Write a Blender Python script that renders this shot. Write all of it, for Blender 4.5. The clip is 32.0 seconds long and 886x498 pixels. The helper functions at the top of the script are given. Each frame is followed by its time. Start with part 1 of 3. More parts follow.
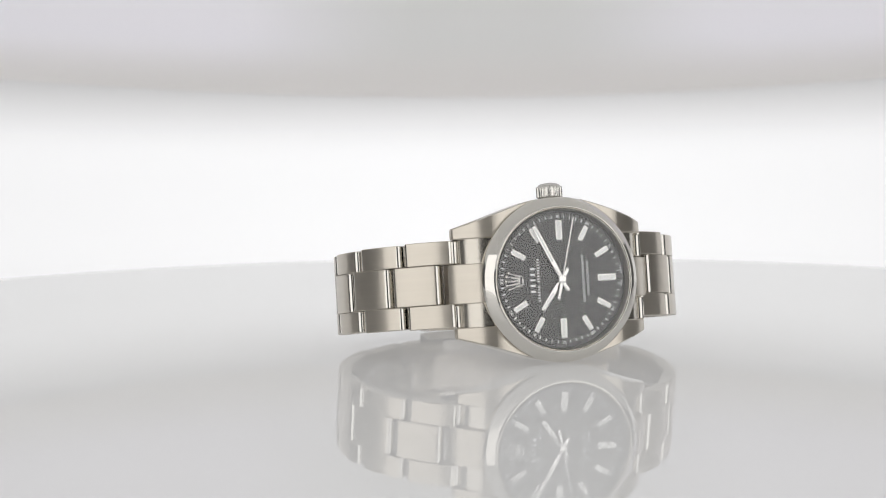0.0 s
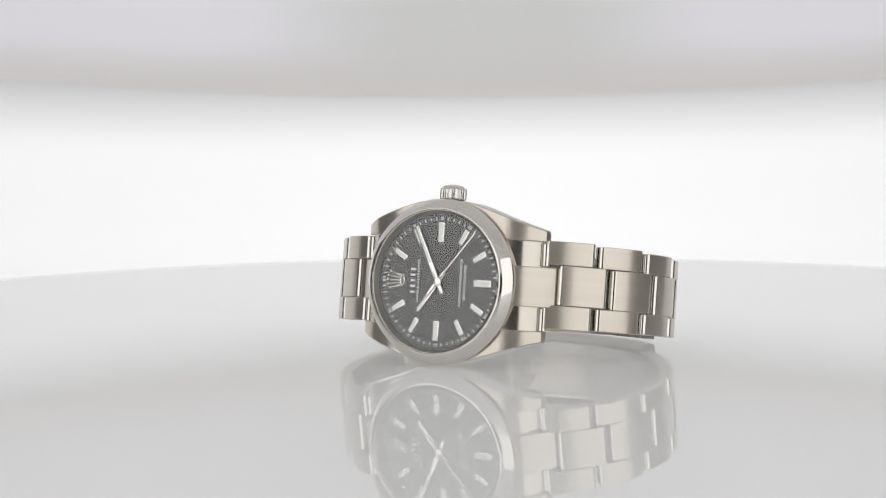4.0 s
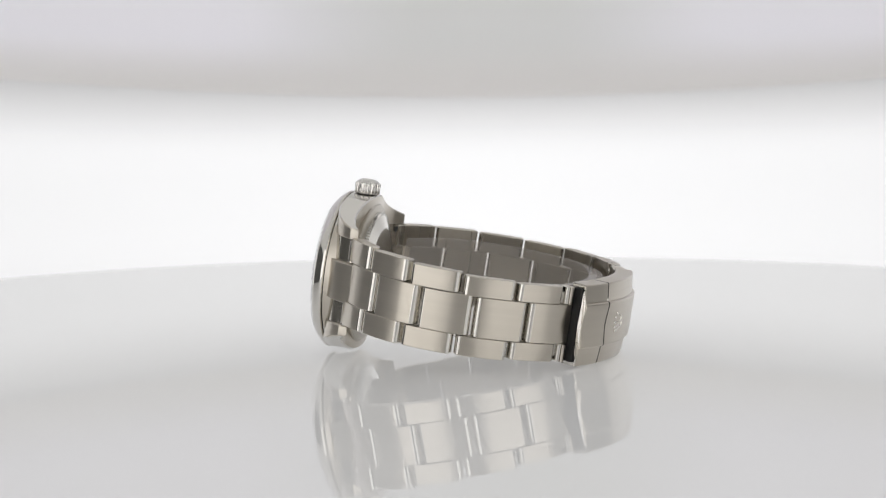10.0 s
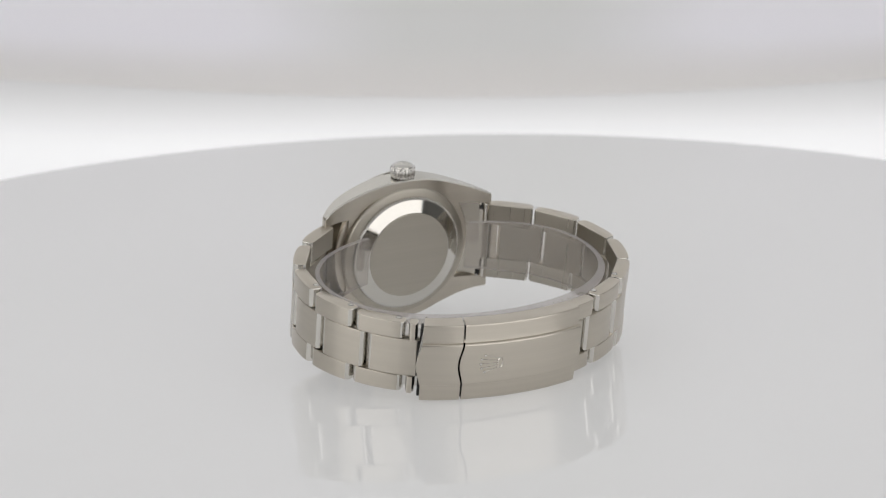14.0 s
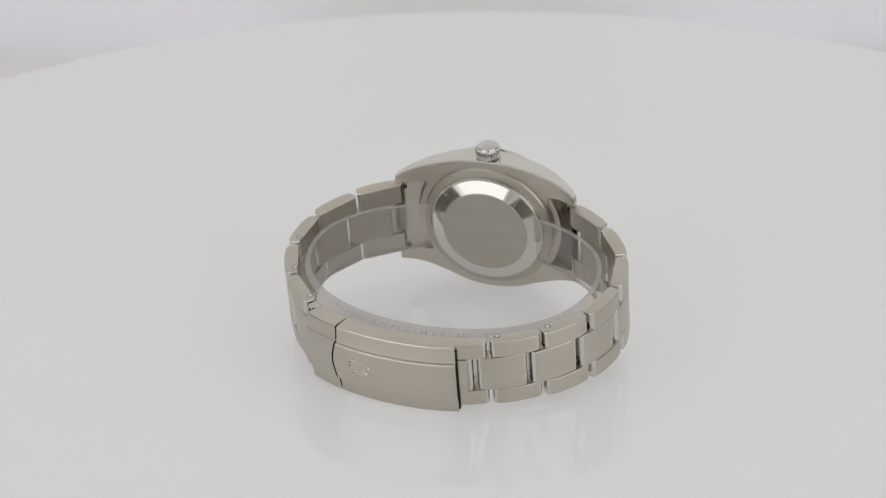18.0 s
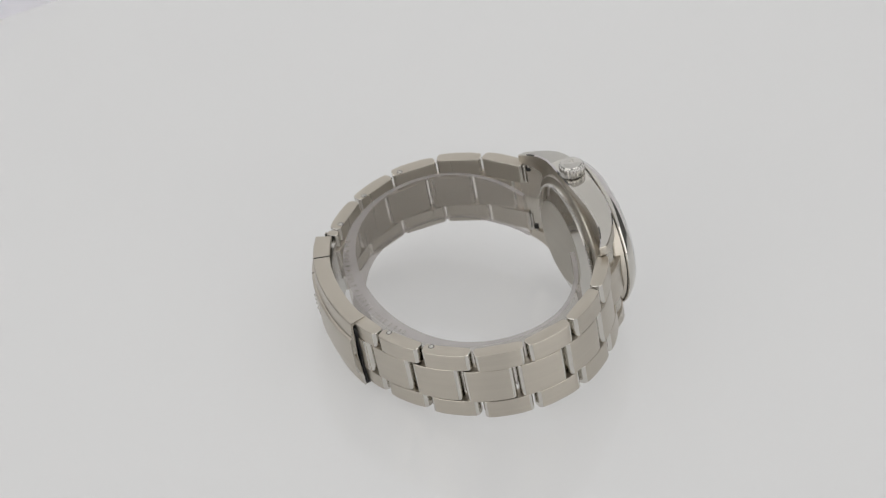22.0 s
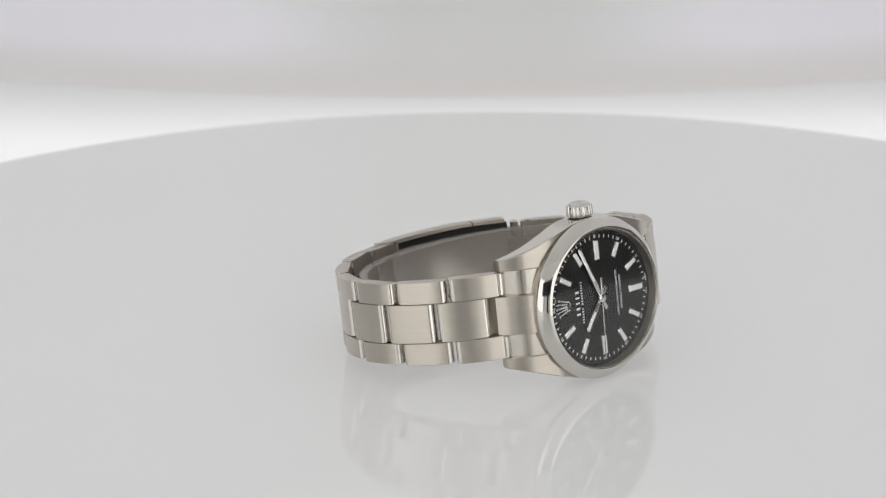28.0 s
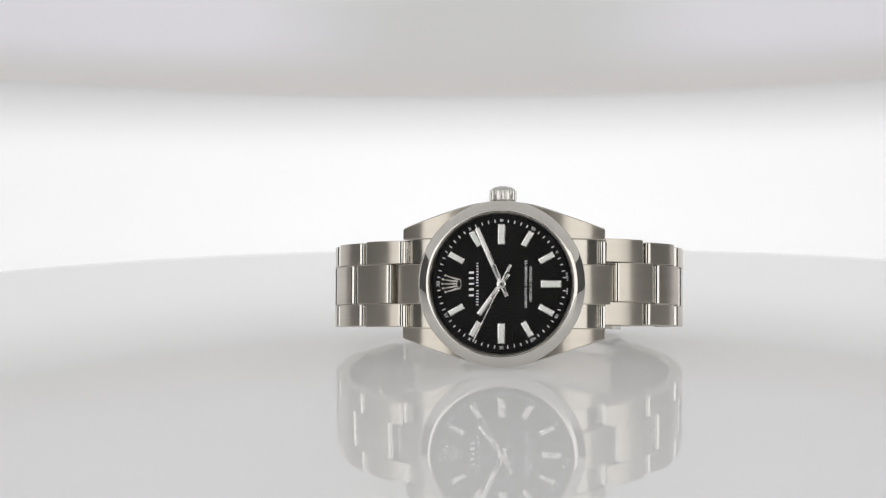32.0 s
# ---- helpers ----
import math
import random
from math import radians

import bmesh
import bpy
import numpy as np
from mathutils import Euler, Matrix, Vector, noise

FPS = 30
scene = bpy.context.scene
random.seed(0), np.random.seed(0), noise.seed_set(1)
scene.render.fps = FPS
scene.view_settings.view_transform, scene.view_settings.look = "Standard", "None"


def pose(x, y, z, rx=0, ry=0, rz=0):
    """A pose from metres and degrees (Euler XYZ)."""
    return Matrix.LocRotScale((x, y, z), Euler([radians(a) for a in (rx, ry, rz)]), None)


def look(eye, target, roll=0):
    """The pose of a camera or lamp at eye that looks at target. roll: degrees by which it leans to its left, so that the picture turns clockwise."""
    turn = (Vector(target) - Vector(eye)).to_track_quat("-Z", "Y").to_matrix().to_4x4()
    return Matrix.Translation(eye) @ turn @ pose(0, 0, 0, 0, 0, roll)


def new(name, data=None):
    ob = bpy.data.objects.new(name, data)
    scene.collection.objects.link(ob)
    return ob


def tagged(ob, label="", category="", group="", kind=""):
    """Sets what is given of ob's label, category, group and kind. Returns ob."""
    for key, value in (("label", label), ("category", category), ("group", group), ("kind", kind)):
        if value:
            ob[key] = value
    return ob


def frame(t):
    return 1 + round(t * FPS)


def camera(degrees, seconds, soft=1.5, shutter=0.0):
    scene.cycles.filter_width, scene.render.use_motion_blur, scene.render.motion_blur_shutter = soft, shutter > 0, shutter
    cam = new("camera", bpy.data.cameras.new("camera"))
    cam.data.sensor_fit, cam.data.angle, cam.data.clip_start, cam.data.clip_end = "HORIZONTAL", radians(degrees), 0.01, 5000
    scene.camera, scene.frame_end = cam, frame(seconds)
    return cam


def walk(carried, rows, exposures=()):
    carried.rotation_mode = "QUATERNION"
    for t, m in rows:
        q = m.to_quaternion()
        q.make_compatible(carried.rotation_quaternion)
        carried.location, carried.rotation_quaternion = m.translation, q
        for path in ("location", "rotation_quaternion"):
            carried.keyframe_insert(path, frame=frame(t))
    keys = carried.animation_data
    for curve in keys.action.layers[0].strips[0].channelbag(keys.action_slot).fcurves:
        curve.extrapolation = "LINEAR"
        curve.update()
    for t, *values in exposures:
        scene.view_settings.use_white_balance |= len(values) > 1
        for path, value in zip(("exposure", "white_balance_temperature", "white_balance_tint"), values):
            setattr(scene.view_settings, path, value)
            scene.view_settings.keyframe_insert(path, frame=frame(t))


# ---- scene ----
import itertools

# ---------------------------------------------------------------- camera and its way
# The camera and the bright backdrop sit on the two ends of one swinging arm, which turns about PIVOT.
MM = 0.001
PIVOT = Vector((0.0, 0.0, 6.5 * MM))
ARM, YAW, PITCH, ROLL = 0.5108, -0.016998, -0.029580, -0.006467


def arm_pose(degrees):
    """Camera pose for one elevation of the arm."""
    e = radians(degrees)
    right, down, ahead = Vector((1, 0, 0)), -Vector((0, math.sin(e), math.cos(e))), Vector((0, math.cos(e), -math.sin(e)))
    eye = PIVOT - ARM * ahead
    right, down = math.cos(ROLL) * right - math.sin(ROLL) * down, math.sin(ROLL) * right + math.cos(ROLL) * down
    right, ahead = math.cos(YAW) * right - math.sin(YAW) * ahead, math.sin(YAW) * right + math.cos(YAW) * ahead
    down, ahead = math.cos(PITCH) * down - math.sin(PITCH) * ahead, math.sin(PITCH) * down + math.cos(PITCH) * ahead
    turn = Matrix((right, -down, -ahead)).transposed().to_4x4()
    return Matrix.Translation(eye) @ turn


ELEVATION = [(0, 7.0), (4.5, 7.0), (9.3, 6.95), (10.3, 7.3), (11, 8.8), (12, 11.9), (13, 14.85), (14, 17.75), (15.5, 21.7), (17, 26.0),
             (18, 28.5), (19, 31.2), (20, 33.9), (21, 35.2), (22, 35.15), (23, 33.1), (24, 30.0), (25, 27.0), (26.5, 23.3), (28, 19.65),
             (29, 16.6), (30, 13.7), (31, 10.7), (32, 7.8)]
cam = camera(21.524, 32.0, soft=1.2)
walk(cam, [(t, arm_pose(e)) for t, e in ELEVATION], exposures=[(0, 0.03), (32, 0.03)])
cam.data.dof.use_dof = True
cam.data.dof.focus_distance = 0.487
cam.data.dof.aperture_fstop = 29.0

# ---------------------------------------------------------------- light
world = bpy.data.worlds.new("studio_world")
scene.world = world
world.use_nodes = True
world.node_tree.nodes["Background"].inputs[0].default_value = (0.9, 0.9, 0.92, 1)
world.node_tree.nodes["Background"].inputs[1].default_value = 0.3


# ---------------------------------------------------------------- materials
def material(name, base, rough=0.5, metal=0.0, **more):
    m = bpy.data.materials.new(name)
    m.use_nodes = True
    b = m.node_tree.nodes["Principled BSDF"]
    b.inputs["Base Color"].default_value = (*base, 1)
    b.inputs["Roughness"].default_value = rough
    b.inputs["Metallic"].default_value = metal
    for key, value in more.items():
        b.inputs[key.replace("_", " ")].default_value = value
    return m


def grain(m, stretch, bump, rough=None, tint=None, detail=4.0, distance=0.00002):
    """Streaks or speckles: noise in object space, stretched per axis, for relief, gloss and tone."""
    n, link = m.node_tree.nodes, m.node_tree.links.new
    b = n["Principled BSDF"]
    coord, mapping, noise_a = n.new("ShaderNodeTexCoord"), n.new("ShaderNodeMapping"), n.new("ShaderNodeTexNoise")
    mapping.inputs["Scale"].default_value = stretch
    noise_a.inputs["Scale"].default_value, noise_a.inputs["Detail"].default_value = 1.0, detail
    link(coord.outputs["Object"], mapping.inputs["Vector"])
    link(mapping.outputs["Vector"], noise_a.inputs["Vector"])
    if bump:
        bumper = n.new("ShaderNodeBump")
        bumper.inputs["Strength"].default_value, bumper.inputs["Distance"].default_value = bump, distance
        link(noise_a.outputs["Fac"], bumper.inputs["Height"])
        link(bumper.outputs["Normal"], b.inputs["Normal"])
    if rough:
        ramp = n.new("ShaderNodeMapRange")
        ramp.inputs["From Min"].default_value, ramp.inputs["From Max"].default_value = 0.3, 0.7
        ramp.inputs["To Min"].default_value, ramp.inputs["To Max"].default_value = rough
        link(noise_a.outputs["Fac"], ramp.inputs["Value"])
        link(ramp.outputs["Result"], b.inputs["Roughness"])
    if tint:
        wide = n.new("ShaderNodeTexNoise")
        wide.inputs["Scale"].default_value = tint[0]
        if max(stretch) > 8 * min(stretch):
            # brushed metal: broad faint streaks that run with the grain
            broad = n.new("ShaderNodeMapping")
            broad.inputs["Scale"].default_value = [k / 900 + 0.05 for k in stretch]
            link(coord.outputs["Object"], broad.inputs["Vector"])
            link(broad.outputs["Vector"], wide.inputs["Vector"])
        else:
            link(coord.outputs["Object"], wide.inputs["Vector"])
        mix = n.new("ShaderNodeMix")
        mix.data_type = "RGBA"
        mix.inputs[6].default_value, mix.inputs[7].default_value = (*tint[1], 1), (*tint[2], 1)
        link(wide.outputs["Fac"], mix.inputs[0])
        link(mix.outputs[2], b.inputs["Base Color"])
    return m


STEEL = (0.57, 0.54, 0.49)
brushed = grain(material("brushed_steel", STEEL, 0.36, 1.0), (7000, 50, 50), 0.008, (0.28, 0.33), (120, (0.524, 0.485, 0.425), (0.593, 0.549, 0.48)), distance=0.00001)
cross_brushed = grain(material("cross_brushed_steel", STEEL, 0.34, 1.0), (7000, 50, 50), 0.03, (0.3, 0.38), (150, (0.443, 0.414, 0.36), (0.493, 0.461, 0.402)), distance=0.00001)
polished = grain(material("polished_steel", (0.66, 0.645, 0.615), 0.07, 1.0), (900, 900, 900), 0.0, (0.05, 0.1), (120, (0.64, 0.62, 0.58), (0.66, 0.64, 0.60)))
for m in (brushed, cross_brushed):
    # fine parallel scratches along the bracelet spread the reflections across it
    along_steel, skin = m.node_tree.nodes.new("ShaderNodeTangent"), m.node_tree.nodes["Principled BSDF"]
    along_steel.direction_type, along_steel.axis = "RADIAL", "X"
    m.node_tree.links.new(along_steel.outputs[0], skin.inputs["Tangent"])
    skin.inputs["Anisotropic"].default_value, skin.inputs["Anisotropic Rotation"].default_value = 0.7, 0.25
# darker copy of the steel for inner link faces, with their shade in it
inner_steel = grain(material("shaded_inner_steel", (0.42, 0.39, 0.345), 0.28, 1.0), (50, 3000, 50), 0.0, (0.27, 0.31), (60, (0.415, 0.388, 0.338), (0.445, 0.417, 0.364)), distance=0.00001)
end_steel = grain(material("smooth_end_link_steel", (0.53, 0.5, 0.45), 0.2, 1.0), (2500, 2500, 2500), 0.02, (0.15, 0.24), (200, (0.5, 0.47, 0.42), (0.55, 0.52, 0.465)))
satin = grain(material("satin_steel_edge", (0.64, 0.625, 0.595), 0.2, 1.0), (2500, 2500, 2500), 0.03, (0.16, 0.26), (300, (0.62, 0.605, 0.575), (0.65, 0.635, 0.605)))
white_gold = grain(material("polished_white_gold", (0.74, 0.73, 0.71), 0.12, 1.0), (4000, 4000, 4000), 0.05, (0.08, 0.18))
black_lacquer = grain(material("black_dial_lacquer", (0.013, 0.0125, 0.0125), 0.12, 0.0), (1500, 1500, 1500), 0.02, (0.08, 0.14))
lume = grain(material("pale_luminous_paint", (0.9, 0.91, 0.88), 0.5), (5000, 5000, 5000), 0.1, (0.45, 0.6))
print_white = material("white_dial_print", (0.88, 0.89, 0.9), 0.5)
# near-black for gaps and hollows: their shade is put into the colour
gap_black = material("hollow_shade_black", (0.01, 0.01, 0.01), 0.6)
crystal = material("sapphire_crystal", (1, 1, 1), 0.0)
n, wire = crystal.node_tree.nodes, crystal.node_tree.links.new
see, shine, edge, blend = n.new("ShaderNodeBsdfTransparent"), n.new("ShaderNodeBsdfGlossy"), n.new("ShaderNodeLayerWeight"), n.new("ShaderNodeMixShader")
# mirror share of sapphire, seen straight on 8 %; its coated underside has none, all of it at a grazing angle
steep, gloss = n.new("ShaderNodeMath"), n.new("ShaderNodeMath")
steep.operation, gloss.operation = "POWER", "MULTIPLY_ADD"
steep.inputs[1].default_value, gloss.inputs[1].default_value, gloss.inputs[2].default_value = 5.0, 0.915, 0.085
shine.inputs["Roughness"].default_value, edge.inputs["Blend"].default_value = 0.0, 0.5
wire(edge.outputs["Facing"], steep.inputs[0])
wire(steep.outputs[0], gloss.inputs[0])
wire(gloss.outputs[0], blend.inputs[0])
wire(see.outputs[0], blend.inputs[1])
wire(shine.outputs[0], blend.inputs[2])
wire(blend.outputs[0], n["Material Output"].inputs[0])

coated = material("coated_crystal_underside", (1, 1, 1), 0.0)
n, wire = coated.node_tree.nodes, coated.node_tree.links.new
wire(n.new("ShaderNodeBsdfTransparent").outputs[0], n["Material Output"].inputs[0])


def clear_film(name, share, skin=(0.8, 0.79, 0.78)):
    """Thin clear plastic: mostly seen through, with a glossy skin."""
    m = grain(material(name, skin, 0.15), (700, 700, 700), 0.1, (0.1, 0.22), distance=0.0001)
    n, wire = m.node_tree.nodes, m.node_tree.links.new
    see, blend = n.new("ShaderNodeBsdfTransparent"), n.new("ShaderNodeMixShader")
    see.inputs["Color"].default_value, blend.inputs["Fac"].default_value = (0.92, 0.905, 0.89, 1), share
    wire(see.outputs[0], blend.inputs[1])
    wire(n["Principled BSDF"].outputs[0], blend.inputs[2])
    wire(blend.outputs[0], n["Material Output"].inputs[0])
    return m


clear_plastic, clear_edge = clear_film("clear_plastic", 0.13, (0.7, 0.68, 0.66)), clear_film("clear_plastic_edge", 0.52, (0.52, 0.49, 0.49))
# acrylic glows by itself, standing in for light from below that thins shadows
acrylic = grain(material("glowing_gloss_acrylic", (0.45, 0.45, 0.45), 0.6, 0.0, Specular_IOR_Level=0.0, Coat_Weight=0.85, Coat_IOR=1.57, Coat_Roughness=0.008, Emission_Color=(1, 1, 1, 1), Emission_Strength=0.318), (60, 60, 60), 0.0, None, (9, (0.445, 0.445, 0.445), (0.46, 0.46, 0.46)))
# cloth that glows: added fill light from walls out of view
tent_cloth = grain(material("glowing_fill_cloth", (0.78, 0.78, 0.78), 0.8, Emission_Color=(1.0, 0.99, 0.975, 1), Emission_Strength=0.18), (90, 90, 90), 0.1, (0.7, 0.9), (1.5, (0.76, 0.76, 0.76), (0.8, 0.8, 0.8)))
# glows more, added to brighten the far side of the disc
bright_cloth = grain(material("bright_fill_cloth", (0.78, 0.78, 0.78), 0.8, Emission_Color=(1.0, 0.99, 0.975, 1), Emission_Strength=0.25), (90, 90, 90), 0.1, (0.7, 0.9), (1.5, (0.76, 0.76, 0.76), (0.8, 0.8, 0.8)))
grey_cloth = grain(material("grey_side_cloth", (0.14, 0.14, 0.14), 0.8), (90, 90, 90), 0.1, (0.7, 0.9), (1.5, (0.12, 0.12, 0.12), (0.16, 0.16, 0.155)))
dark_cloth = grain(material("dark_studio_cloth", (0.04, 0.04, 0.04), 0.8), (90, 90, 90), 0.1, (0.7, 0.9))
grey_metal = grain(material("satin_grey_metal", (0.4, 0.4, 0.41), 0.4, 0.6), (200, 200, 900), 0.1, (0.35, 0.5))


def glowing(name, colour, strength):
    m = bpy.data.materials.new(name)
    m.use_nodes = True
    b = m.node_tree.nodes["Principled BSDF"]
    b.inputs["Base Color"].default_value = (0.4, 0.4, 0.4, 1)
    b.inputs["Emission Color"].default_value = (*colour, 1)
    b.inputs["Emission Strength"].default_value = strength
    return m


lit_panel = glowing("lit_white_diffuser", (0.995, 0.995, 1.01), 0.7)
# uneven glow put into the panel: strongest in its middle, no lamps modelled
nodes, wire = lit_panel.node_tree.nodes, lit_panel.node_tree.links.new
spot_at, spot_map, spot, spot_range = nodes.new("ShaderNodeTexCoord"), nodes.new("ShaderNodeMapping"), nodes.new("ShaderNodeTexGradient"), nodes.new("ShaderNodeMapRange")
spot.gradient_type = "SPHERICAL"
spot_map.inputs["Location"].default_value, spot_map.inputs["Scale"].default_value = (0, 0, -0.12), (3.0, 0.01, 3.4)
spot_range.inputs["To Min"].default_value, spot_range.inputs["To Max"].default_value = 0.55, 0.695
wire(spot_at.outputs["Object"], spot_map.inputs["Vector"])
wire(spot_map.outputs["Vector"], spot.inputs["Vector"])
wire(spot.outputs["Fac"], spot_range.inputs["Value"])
# the glow is also faded towards the upper edge, to meet the hem's tone
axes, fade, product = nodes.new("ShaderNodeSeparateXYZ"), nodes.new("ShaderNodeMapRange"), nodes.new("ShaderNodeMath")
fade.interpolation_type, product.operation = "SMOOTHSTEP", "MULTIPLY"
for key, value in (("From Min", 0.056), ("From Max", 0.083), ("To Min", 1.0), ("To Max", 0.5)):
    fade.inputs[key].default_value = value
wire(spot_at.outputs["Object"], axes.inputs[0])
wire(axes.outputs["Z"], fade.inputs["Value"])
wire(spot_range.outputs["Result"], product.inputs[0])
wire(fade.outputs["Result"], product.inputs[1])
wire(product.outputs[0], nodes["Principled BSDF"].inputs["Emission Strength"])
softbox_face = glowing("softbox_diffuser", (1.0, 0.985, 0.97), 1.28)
fabric = grain(material("grey_lilac_fabric", (0.7, 0.7, 0.72), 0.85), (400, 400, 400), 0.2, (0.8, 0.9), (4.5, (0.8, 0.8, 0.8), (0.98, 0.95, 1.0)))
# lamp light on the cloth put into its colour: grey middle, lilac ends
nodes, wire = fabric.node_tree.nodes, fabric.node_tree.links.new
place, apart, away, spread, cast_tint = nodes.new("ShaderNodeTexCoord"), nodes.new("ShaderNodeSeparateXYZ"), nodes.new("ShaderNodeMath"), nodes.new("ShaderNodeMapRange"), nodes.new("ShaderNodeMix")
away.operation, spread.interpolation_type, cast_tint.data_type = "ABSOLUTE", "SMOOTHSTEP", "RGBA"
spread.inputs["From Min"].default_value, spread.inputs["From Max"].default_value = 0.02, 0.095
cast_tint.inputs[6].default_value, cast_tint.inputs[7].default_value = (0.79, 0.795, 0.79, 1), (0.95, 0.94, 1.0, 1)
wire(place.outputs["Object"], apart.inputs[0])
wire(apart.outputs["X"], away.inputs[0])
wire(away.outputs[0], spread.inputs["Value"])
wire(spread.outputs["Result"], cast_tint.inputs[0])
# shade of the rolled hem, mixed into the colour as a browner tone
hem_shade, shaded_cloth = nodes.new("ShaderNodeMapRange"), nodes.new("ShaderNodeMix")
hem_shade.interpolation_type, shaded_cloth.data_type = "SMOOTHSTEP", "RGBA"
hem_shade.inputs["From Min"].default_value, hem_shade.inputs["From Max"].default_value = 0.078, 0.098
shaded_cloth.inputs[6].default_value = (0.82, 0.8, 0.785, 1)
wire(apart.outputs["Z"], hem_shade.inputs["Value"])
wire(hem_shade.outputs["Result"], shaded_cloth.inputs[0])
wire(cast_tint.outputs[2], shaded_cloth.inputs[7])
wire(shaded_cloth.outputs[2], nodes["Principled BSDF"].inputs["Base Color"])


# ---------------------------------------------------------------- mesh helpers
def part(name, bm, mat, parent=None, label="", sharp=28, second=None, where=None, third=None, inside=None):
    """Links a bmesh as one mesh object under a thing or a part; faces for which where(normal, centre) holds take the second material, those for which inside(normal) holds the third."""
    bmesh.ops.recalc_face_normals(bm, faces=bm.faces)
    if second:
        for f in bm.faces:
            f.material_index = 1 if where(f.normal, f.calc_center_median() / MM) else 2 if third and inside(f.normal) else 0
    me = bpy.data.meshes.new(name)
    bm.to_mesh(me)
    bm.free()
    for poly in me.polygons:
        poly.use_smooth = True
    me.set_sharp_from_angle(angle=radians(sharp))
    me.materials.append(mat)
    if second:
        me.materials.append(second)
    if third:
        me.materials.append(third)
    ob = new(name, me)
    ob.parent = parent
    return tagged(ob, label)


def thing(name, label, category, group="", kind=""):
    return tagged(new(name), label, category, group, kind)


def loft(bm, rings, closed=False, caps=True):
    """Joins rings of equally many points (mm) with quads."""
    vs = [[bm.verts.new(Vector(p) * MM) for p in ring] for ring in rings]
    pairs = list(zip(vs, vs[1:] + vs[:1] if closed else vs[1:]))
    for a, b in pairs:
        for i in range(len(a)):
            j = (i + 1) % len(a)
            bm.faces.new((a[i], a[j], b[j], b[i]))
    if caps and not closed:
        bm.faces.new(vs[0])
        bm.faces.new(vs[-1])
    return bm


def revolve(profile, seg=96, at=(0, 0, 0), axis="z", wave=None):
    """Turns a closed profile of (radius, height) in mm about an axis; wave(angle, i) shifts point i's radius."""
    bm, rings = bmesh.new(), []
    for s in range(seg):
        a = 2 * math.pi * s / seg
        ring = []
        for i, (r, h) in enumerate(profile):
            r = max(r + (wave(a, i) if wave else 0), 0.001)
            x, y, z = r * math.cos(a), r * math.sin(a), h
            if axis == "x":
                x, y, z = h, r * math.cos(a), r * math.sin(a)
            ring.append((x + at[0], y + at[1], z + at[2]))
        rings.append(ring)
    return loft(bm, rings, closed=True)


def block(bm, m, x0, x1, y0, y1, z0, z1, bevel=0.0, steps=2):
    """A box (mm) at the pose m, with rounded edges."""
    made = bmesh.new()
    bmesh.ops.create_cube(made, size=1.0)
    bmesh.ops.transform(made, matrix=Matrix.Translation(((x0 + x1) / 2, (y0 + y1) / 2, (z0 + z1) / 2)) @ Matrix.Diagonal((x1 - x0, y1 - y0, z1 - z0, 1)), verts=made.verts)
    if bevel:
        bmesh.ops.bevel(made, geom=made.edges[:], offset=bevel, segments=steps, affect="EDGES", profile=0.5)
    me = bpy.data.meshes.new("temporary")
    bmesh.ops.transform(made, matrix=Matrix.Scale(MM, 4) @ m, verts=made.verts)
    made.to_mesh(me)
    made.free()
    bm.from_mesh(me)
    bpy.data.meshes.remove(me)
    return bm


def turned(deg, z=0.0):
    """Pose (mm) turned clockwise from 12 o'clock on the dial."""
    return Matrix.Translation((0, 0, z)) @ Matrix.Rotation(-radians(deg), 4, "Z")


# ---------------------------------------------------------------- the studio
def wall(name, size, at, mat, label, category):
    bm = bmesh.new()
    bmesh.ops.create_cube(bm, size=1.0)
    bmesh.ops.transform(bm, matrix=Matrix.Translation(at) @ Matrix.Diagonal((*size, 1)), verts=bm.verts)
    return tagged(part(name, bm, mat), label, category, kind="structure")


# unseen tent, added: glowing walls light the watch, grey sides darken its reflections
wall("floor", (2.0, 2.0, 0.05), (0, 0, -0.825), tent_cloth, "added white cloth floor, unseen, glows as fill light", "floor")
wall("ceiling", (2.0, 2.0, 0.05), (0, 0, 1.125), tent_cloth, "added white cloth roof, unseen, glows as fill light", "ceiling")
wall("wall_north", (2.0, 0.05, 1.9), (0, 0.975, 0.15), bright_cloth, "added white cloth wall, unseen, glows brighter to light the disc", "wall")
wall("wall_south", (2.0, 0.05, 1.9), (0, -0.975, 0.15), tent_cloth, "added white cloth front, unseen, glows as fill light", "wall")
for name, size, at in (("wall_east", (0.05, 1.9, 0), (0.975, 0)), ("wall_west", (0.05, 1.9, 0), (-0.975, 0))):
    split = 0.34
    wall(name + "_1", (*size[:2], split + 0.8), (*at, (split - 0.8) / 2), grey_cloth, "added dark grey cloth, unseen, darkens low side reflections", "wall")
    wall(name + "_2", (*size[:2], 1.1 - split), (*at, (split + 1.1) / 2), tent_cloth, "added white cloth side, unseen, glows as fill light", "wall")


